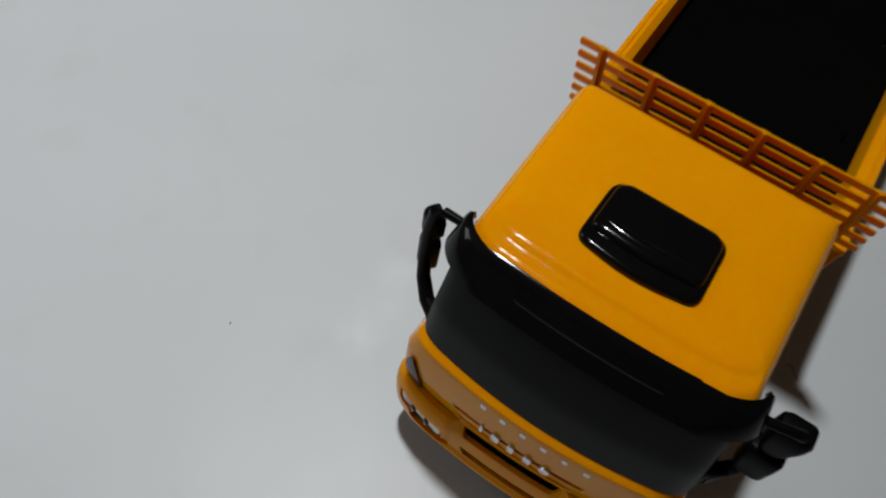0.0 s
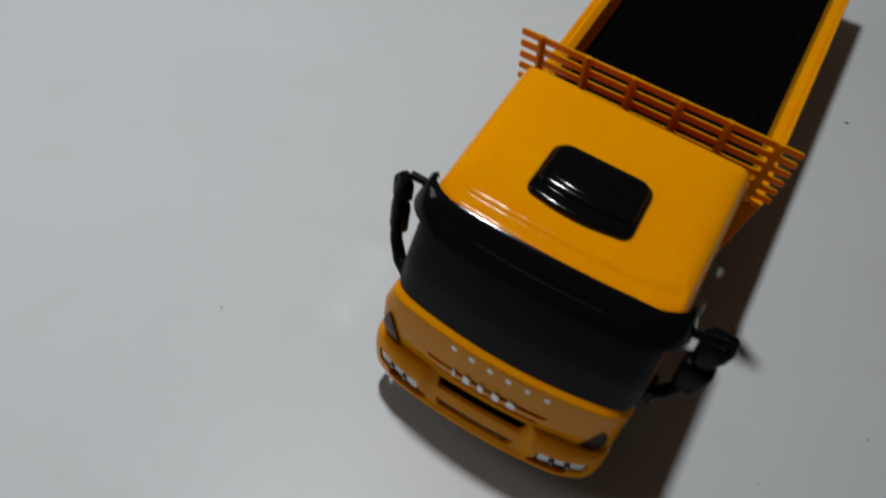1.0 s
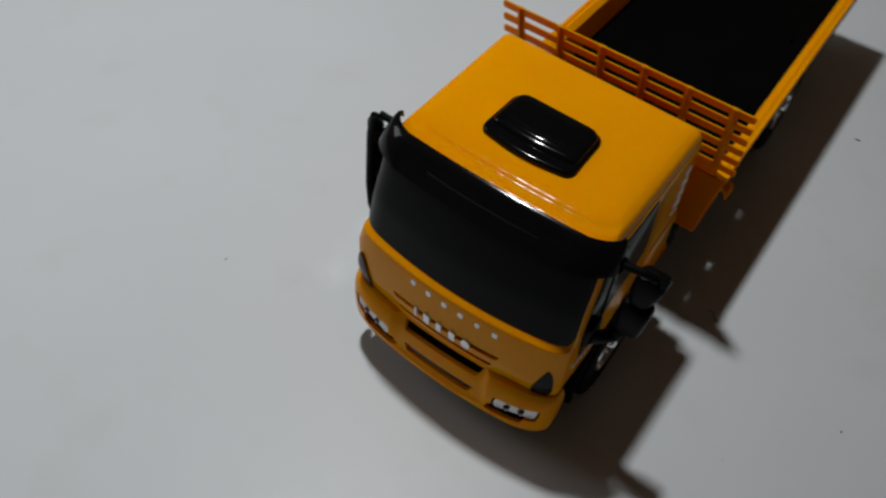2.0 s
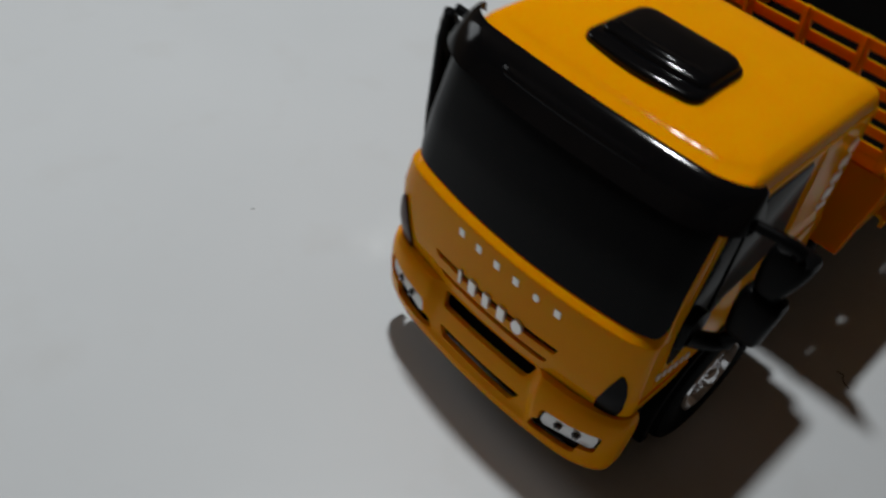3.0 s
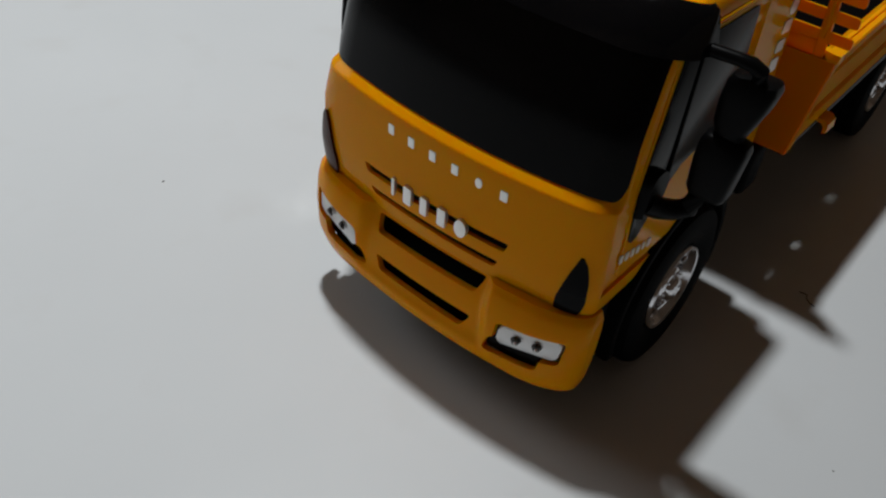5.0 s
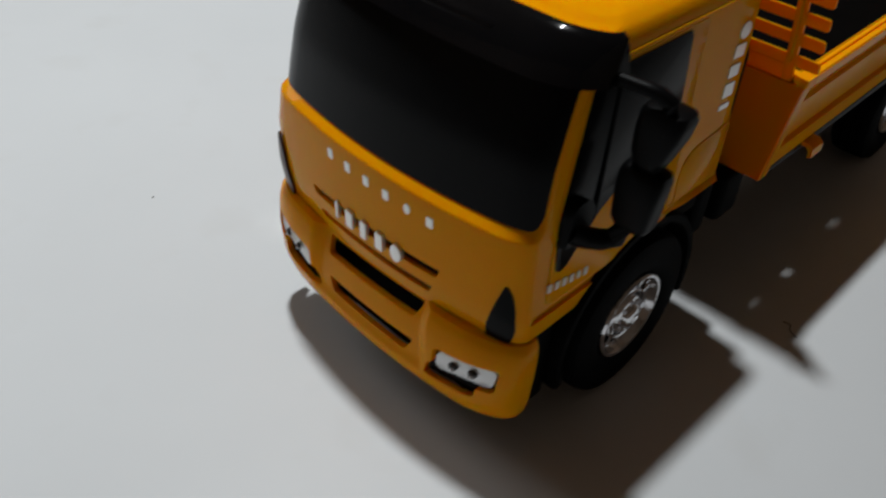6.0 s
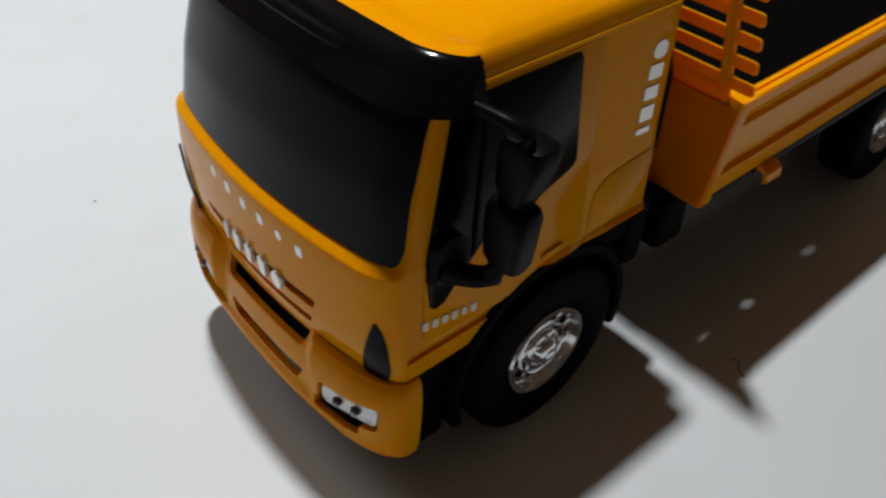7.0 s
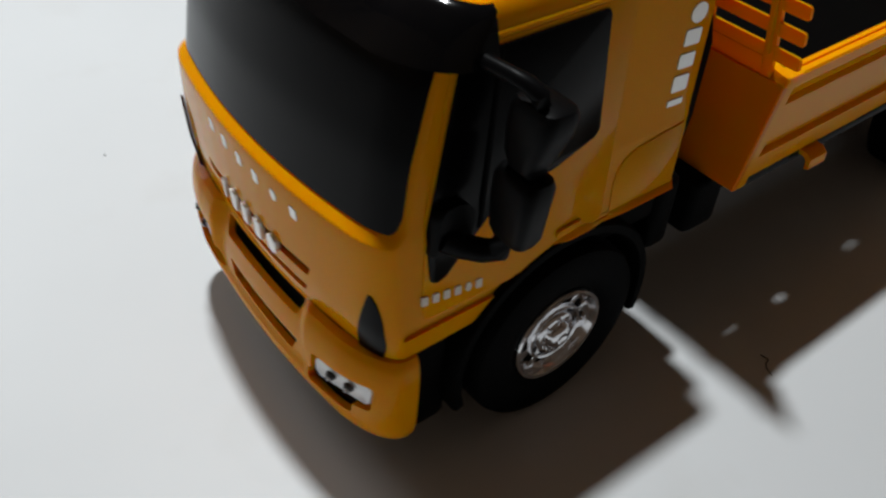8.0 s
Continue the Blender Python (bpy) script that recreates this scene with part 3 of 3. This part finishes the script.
arm = part("mirror_bracket", tube([(0.068, 0.0255, 0.1815), (0.0755, 0.0262, 0.1815), (0.0825, 0.0275, 0.1815), (0.0875, 0.0288, 0.1811), (0.0902, 0.0305, 0.1790), (0.0905, 0.0330, 0.1720)],
                                  [0.0026, 0.0023, 0.0023, 0.0025, 0.0028, 0.0032], 12), SATIN, truck, "black wing mirror bracket")
part("mirror_housing", housing(SMALL, 0.0038), SATIN, arm, "small black mirror housing")
part("mirror_housing", housing(LARGE, 0.0036), SATIN, arm, "tall black mirror housing")
part("housing_joint", housing([(0.1490, 0.0845, 0.0925, 0.0300, 0.0365), (0.1560, 0.0845, 0.0925, 0.0300, 0.0365)], 0.002), SATIN, arm)
part("lower_arm", tube([(0.0715, 0.0190, 0.1218), (0.0755, 0.0235, 0.1190), (0.0795, 0.0280, 0.1182), (0.0832, 0.0310, 0.1200), (0.0855, 0.0322, 0.1290)], [0.0050, 0.0042, 0.0040, 0.0040, 0.0042], 12), SATIN, arm)
part("arm_foot", loft([[(x, y, z) for y, z in rounded([(y0, 0.1165), (0.0275, 0.1165), (0.0296, 0.1290), (0.0245, 0.1350), (y0 + 0.0010, 0.1345)], [0.002, 0.003, 0.004, 0.004, 0.005], 5)]
                       for x, y0 in ((0.0660, 0.0125), (0.0722, 0.0130), (0.0740, 0.0148))], closed=True, cap0=True, cap1=True), SATIN, arm)

arm = part("mirror_bracket", tube([(-x * 0.968, y, z) for x, y, z in ((0.069, 0.029, 0.1835), (0.077, 0.029, 0.1845), (0.084, 0.029, 0.1845), (0.0885, 0.029, 0.181), (0.090, 0.028, 0.168),
                                                                 (0.090, 0.028, 0.145), (0.087, 0.025, 0.130), (0.080, 0.019, 0.122), (0.070, 0.013, 0.122))],
                                  [0.0024, 0.0022, 0.0024, 0.0030, 0.0030, 0.0032, 0.0036, 0.0040, 0.0048], 12), SATIN, truck, "black wing mirror bracket")
for z0, z1, w in ((0.1575, 0.1765, 0.0058), (0.1280, 0.1572, 0.0053)):
    ring = rounded([(-w * 0.86, z0), (w * 0.9, z0 + 0.001), (w, z1 - 0.001), (-w, z1)], 0.0045, 6)
    mid = (z0 + z1) / 2
    bm = loft([[(a * k, -d, mid + (b - mid) * (1 - (1 - k) * 0.6)) for a, b in ring] for d, k in
               ((0, 0.95), (0.0008, 1.0), (0.0035, 1.0), (0.0058, 0.94), (0.0072, 0.82), (0.0080, 0.60), (0.0083, 0.30))], closed=True, cap0=True, cap1=True)
    bmesh.ops.transform(bm, matrix=pose(-0.0848, 0.0345, 0, 0, 0, -38), verts=bm.verts)
    part("mirror_housing", bm, SATIN, arm, "black mirror housing")
part("arm_foot", box(-0.0735, -0.066, 0.0100, 0.0280, 0.1110, 0.1280, 0.0050, 4), SATIN, arm)


# ---- wheels ----
def wheel(y, s, name="wheel"):
    out, c = 0.0745, (s * 0.0, y, 0.0415)
    tread = [(0.050, 0.030), (0.050, 0.0385), (0.0515, 0.0408), (0.054, 0.0414), (0.0565, 0.0414), (0.0568, 0.0400), (0.0578, 0.0400), (0.0581, 0.0415), (0.0615, 0.0415), (0.0618, 0.0400),
             (0.0628, 0.0400), (0.0631, 0.0415), (0.0665, 0.0415), (0.0668, 0.0400), (0.0678, 0.0400), (0.0681, 0.0414), (0.0705, 0.0412), (0.0728, 0.0400),
             (0.0738, 0.0375), (0.0742, 0.0330), (0.0738, 0.0270), (0.0728, 0.0242), (0.0715, 0.0223), (0.0640, 0.0216)]
    tyre = part(name, lathe(tread, c, 56, s), RUBBER, truck, "black rubber tyre with a chrome rim")
    rim = part("rim", lathe([(0.064, 0.0221), (0.0728, 0.0221), (0.0738, 0.0214), (0.0736, 0.0201), (0.0715, 0.0192), (0.0690, 0.0186), (0.0680, 0.0176), (0.0672, 0.0092), (0.0672, 0.002)], c, 48, s),
               CHROME, tyre, "chrome-plated rim")
    n = 10
    for k in range(n):
        a = 2 * math.pi * k / n
        bm = plate(rounded([(0.0115, -0.0022), (0.0168, -0.0030), (0.0168, 0.0030), (0.0115, 0.0022)], 0.0018),
                   lambda r, w, d: (s * (0.0688 + d), y + r * math.cos(a) - w * math.sin(a), 0.0415 + r * math.sin(a) + w * math.cos(a)), 0.0006)
        part("rim_hole", bm, MATT, tyre, "dark hole in the rim")
    for k in range(n):
        a = 2 * math.pi * (k + 0.5) / n
        bm = plate(rounded([(0.0097, -0.0015), (0.0181, -0.0020), (0.0181, 0.0020), (0.0097, 0.0015)], 0.0007),
                   lambda r, w, d: (s * (0.0675 + d + 0.10 * (r - 0.0097)), y + r * math.cos(a) - w * math.sin(a), 0.0415 + r * math.sin(a) + w * math.cos(a)), 0.0022, 0.0007)
        part("spoke", bm, CHROME, tyre)
    part("hub_ring", lathe([(0.0672, 0.0136), (0.0712, 0.0132), (0.0718, 0.0126), (0.0714, 0.0118), (0.0672, 0.0112)], c, 40, s), CHROME, tyre)
    hub = part("hub", lathe([(0.066, 0.0101), (0.0705, 0.0099), (0.0718, 0.0090), (0.0722, 0.0078), (0.0722, 0.0063), (0.0738, 0.0057), (0.0752, 0.0046), (0.0756, 0.0028), (0.0750, 0.0020)], c, 32, s),
               CHROME, tyre, "chrome hub with a stepped cap")
    for k in range(8):
        a = 2 * math.pi * k / 8
        bm = bmesh.new()
        bmesh.ops.create_cone(bm, cap_ends=True, segments=6, radius1=0.0010, radius2=0.0008, depth=0.0016,
                              matrix=pose(s * 0.0727, y + 0.0077 * math.cos(a), 0.0415 + 0.0077 * math.sin(a), 0, s * 90, 0))
        part("wheel_nut", bm, CHROME, tyre)
    return tyre


for s in (1, -1):
    wheel(0.0790, s, "front_wheel")
    wheel(0.3800, s, "rear_wheel")

# ---- mudguards and chassis ----
for s in (1, -1):
    ring_rows = []
    for i in range(29):
        a = radians(-16 + 212 * i / 28)
        ca, sa = math.cos(a), math.sin(a)
        ring_rows.append([(s * x, 0.079 + r * ca, 0.0415 + r * sa) for x, r in ((0.042, 0.0465), (0.0705, 0.0465), (0.0715, 0.0472), (0.0715, 0.0505), (0.0700, 0.0515), (0.042, 0.0515))])
    part("mudguard", loft(ring_rows, closed=True, cap0=True, cap1=True), MATT, truck, "matt black front mudguard arch")
# the chassis box hangs low to stop daylight leaking under the bed
part("chassis", box(-0.036, 0.036, 0.004, 0.525, 0.024, 0.078, 0.003), MATT, truck, "matt black chassis frame")
# added block inside the shell that keeps light from passing under the cab
part("cab_filler", box(-0.0655, 0.0655, 0.0075, 0.132, 0.0730, 0.0905, 0.002), MATT, truck, "matt black light-blocking filler under the cab")
for s in (1, -1):
    part("inner_fender", box(min(s * 0.028, s * 0.066), max(s * 0.028, s * 0.066), 0.007, 0.029, 0.022, 0.074, 0.003), MATT, truck)
    part("side_tank", box(min(s * 0.030, s * 0.067), max(s * 0.030, s * 0.067), 0.1570, 0.1780, 0.050, 0.0790, 0.004, 3), MATT, truck, "black side tank behind the cab")
    part("rear_step", box(min(s * 0.030, s * 0.066), max(s * 0.030, s * 0.066), 0.1330, 0.1470, 0.052, 0.0885, 0.004, 3), MATT, truck, "black moulding under the back of the cab")
    part("axle", lathe([(0.0, 0.004), (0.066, 0.004)], (0, 0.079 if s > 0 else 0.380, 0.0415), 12, s), MATT, truck)
    part("axle", lathe([(0.0, 0.004), (0.066, 0.004)], (0, 0.380 if s > 0 else 0.079, 0.0415), 12, s), MATT, truck)

# ---- cargo bed ----
FRONT, REAR, TOP = 0.1645, 0.535, 0.1350
# small openings along the bed floor's edge: middle (x, y), width, length
HOLES = ((0.0632, 0.1745, 0.0014, 0.0105), (0.0628, 0.2107, 0.0024, 0.0065), (0.0595, 0.2713, 0.0015, 0.0105), (0.0555, 0.3700, 0.0020, 0.0065))
SHIFT = pose(0.003, 0, 0)   # the bed sits a little to one side of the cab
bed = part("bed_floor", box(-0.0715, 0.0715, FRONT + 0.003, REAR, 0.1030, 0.1070), BEDBLACK, truck, "matt black cargo bed floor with small edge holes", 0)
cut(bed, [plate(rounded([(x - w / 2, y - l / 2), (x + w / 2, y - l / 2), (x + w / 2, y + l / 2), (x - w / 2, y + l / 2)], 0.001, 3), lambda a, b, d: (a, b, 0.10 + d), 0.01) for x, y, w, l in HOLES])


def flare(z):
    """The bed's outer half width, wider at the rail than at the floor."""
    return 0.0757 + (z - 0.0825) / 0.0525 * 0.0061


# offset from the flared outer face, height
WALLSHAPE = [(-0.0060, 0.0815), (-0.0016, 0.0815), (-0.0010, 0.0830), (-0.0012, 0.0930), (-0.0036, 0.0945), (-0.0038, 0.0985), (-0.0014, 0.1010), (-0.0014, 0.1190), (-0.0032, 0.1212),
             (-0.0006, 0.1275), (0.0, 0.1290), (0.0, 0.1340), (-0.0008, 0.1350), (-0.0032, 0.1350), (-0.0034, 0.1338), (-0.0042, 0.1338), (-0.0044, 0.1350), (-0.0062, 0.1350), (-0.0098, 0.1312), (-0.0100, 0.1290)]
for s in (1, -1):
    side = part("bed_side", loft([[(s * (flare(z) + a) * (1 - 0.09 * (y - 0.17)), y, z) for a, z in WALLSHAPE] for y in (FRONT + 0.007, 0.28, 0.40, REAR)], closed=True, cap0=True, cap1=True),
                ORANGE, truck, "orange ribbed side wall of the cargo bed", 20)
    # corner post and the ledge on it
    part("corner_post", loft([[(s * x, y, z) for x, y in ((0.066, FRONT + 0.0030), (flare(z), FRONT + 0.0030), (flare(z), FRONT + 0.0078), (0.066, FRONT + 0.0078))]
                              for z in (0.0795, 0.100, 0.120, 0.1318)], closed=True, cap0=True, cap1=True), ORANGE, side)
    part("corner_ledge", loft([[(s * x, y, z) for x, y in rounded([(0.0688, FRONT + 0.0040), (0.0816, FRONT - 0.0003), (0.0822, FRONT + 0.0006), (0.0822, FRONT + 0.0100), (0.0778, FRONT + 0.0100), (0.0768, FRONT + 0.0060), (0.0688, FRONT + 0.0080)], 0.0008, 2)]
                               for z in (0.1316, 0.1354)], closed=True, cap0=True, cap1=True), ORANGE, side)
    part("under_rail", box(min(s * 0.0705, s * 0.0735), max(s * 0.0705, s * 0.0735), FRONT + 0.004, REAR, 0.0765, 0.0813, 0.0008), SMOKE, side, "dark grey rail under the bed wall")
    latch = part("latch", loft([[(s * x, y, z) for x, z in ((0.0715, 0.0815), (0.0775, 0.0812), (0.0800, 0.0790), (0.0804, 0.0745), (0.0782, 0.0735), (0.0777, 0.0775), (0.0762, 0.0790), (0.0715, 0.0792))]
                                for y in (0.2125, 0.2245)], closed=True, cap0=True, cap1=True), ORANGE, side, "orange plastic latch under the bed wall")
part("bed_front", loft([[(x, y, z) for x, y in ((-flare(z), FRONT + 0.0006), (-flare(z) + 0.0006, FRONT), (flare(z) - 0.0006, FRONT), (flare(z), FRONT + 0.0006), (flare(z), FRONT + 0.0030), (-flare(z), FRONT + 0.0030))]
                        for z in (0.0795, 0.100, 0.120, 0.1316)], closed=True, cap0=True, cap1=True), SHADED_RED, truck, "orange front wall of the cargo bed", 20)
part("tailgate", box(-0.0720, 0.0720, REAR - 0.005, REAR, 0.0820, TOP - 0.0002, 0.001), ORANGE, truck, "orange tailgate")


# ---- stake fence on the bed's front ----
def on_fence(x, z, d):
    """A place on the fence, which leans towards the cab; d is how far it stands forward."""
    return (x, 0.1662 - (z - 0.135) * 0.245 - d, z)


def rail(x0, x1, z0, z1, d0, d1, r=0.0008, bm=None):
    return plate(rounded([(x0, z0), (x1, z0), (x1, z1), (x0, z1)], r, 3), lambda a, b, d: on_fence(a, b, d0 + d), d1 - d0, 0.0003, bm)


fence = part("stake_fence", rail(-0.0700, 0.0700, 0.1300, 0.1395, 0, 0.0014), SHADED, truck, "orange slatted fence over the bed front")
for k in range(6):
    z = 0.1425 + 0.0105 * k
    part("slat", rail(-0.0850, 0.0850, z - 0.0029, z + 0.0029, 0, 0.0013, 0.0016), SHADED, fence)
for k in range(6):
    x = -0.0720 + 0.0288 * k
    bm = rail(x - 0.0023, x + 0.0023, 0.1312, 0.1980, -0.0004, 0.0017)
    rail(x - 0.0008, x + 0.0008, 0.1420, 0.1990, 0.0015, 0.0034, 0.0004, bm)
    part("stake", bm, SHADED, fence)
for ob in list(truck.children):
    if ob.name.split(".")[0] in ("bed_floor", "bed_side", "bed_front", "tailgate", "stake_fence"):
        ob.matrix_basis = SHIFT

# ---- crumbs on the floor ----
for x, y, l, a in ((0.1379, 0.4360, 0.0045, 20), (0.2260, 0.1423, 0.0024, 70), (0.1692, 0.0724, 0.0012, 0), (-0.1994, -0.0084, 0.0020, 100), (0.118, 0.303, 0.002, 10), (-0.3571, -0.1130, 0.0022, 30)):
    bm = bmesh.new()
    bmesh.ops.create_icosphere(bm, subdivisions=2, radius=1)
    for v in bm.verts:
        v.co *= 1 + 0.35 * noise.noise(v.co * 1.7 + Vector((x * 90, y * 70, 0)))
    bmesh.ops.scale(bm, vec=(l / 2, l / 5, l / 9), verts=bm.verts)
    bmesh.ops.rotate(bm, matrix=Matrix.Rotation(radians(a), 3, "Z"), verts=bm.verts)
    ob = new("crumb", mesh_of("crumb", bm))
    ob.data.materials.append(CRUMB)
    ob.location = (x, y, l / 11)
    tagged(ob, "tiny dark crumb of dirt on the white floor", "crumb", "crumbs on the floor")

hair = new("hair", mesh_of("hair", tube([(0.1105 + 0.0100 * t + 0.0012 * math.sin(7 * t), 0.1782 - 0.0042 * t + 0.0016 * math.sin(5 * t), 0.0003 + 0.0012 * t * (1 - t)) for t in [k / 12 for k in range(13)]], 0.00026, 6)))
hair.data.materials.append(CRUMB)
tagged(hair, "short curled dark hair on the white floor", "hair")

# the cab sits a little askew on its frame
tilt = pose(-0.0005, 0, 0.16) @ pose(0, 0, 0, 0, 1.25, 0) @ pose(0, 0, -0.16) @ Matrix.Diagonal((1.012, 1, 1, 1))
for ob in list(truck.children):
    if ob.name.split(".")[0] in ("cab_body", "bumper", "mirror_bracket", "cab_rear", "sun_visor", "roof_hatch", "door", "headlight"):
        ob.matrix_basis = tilt
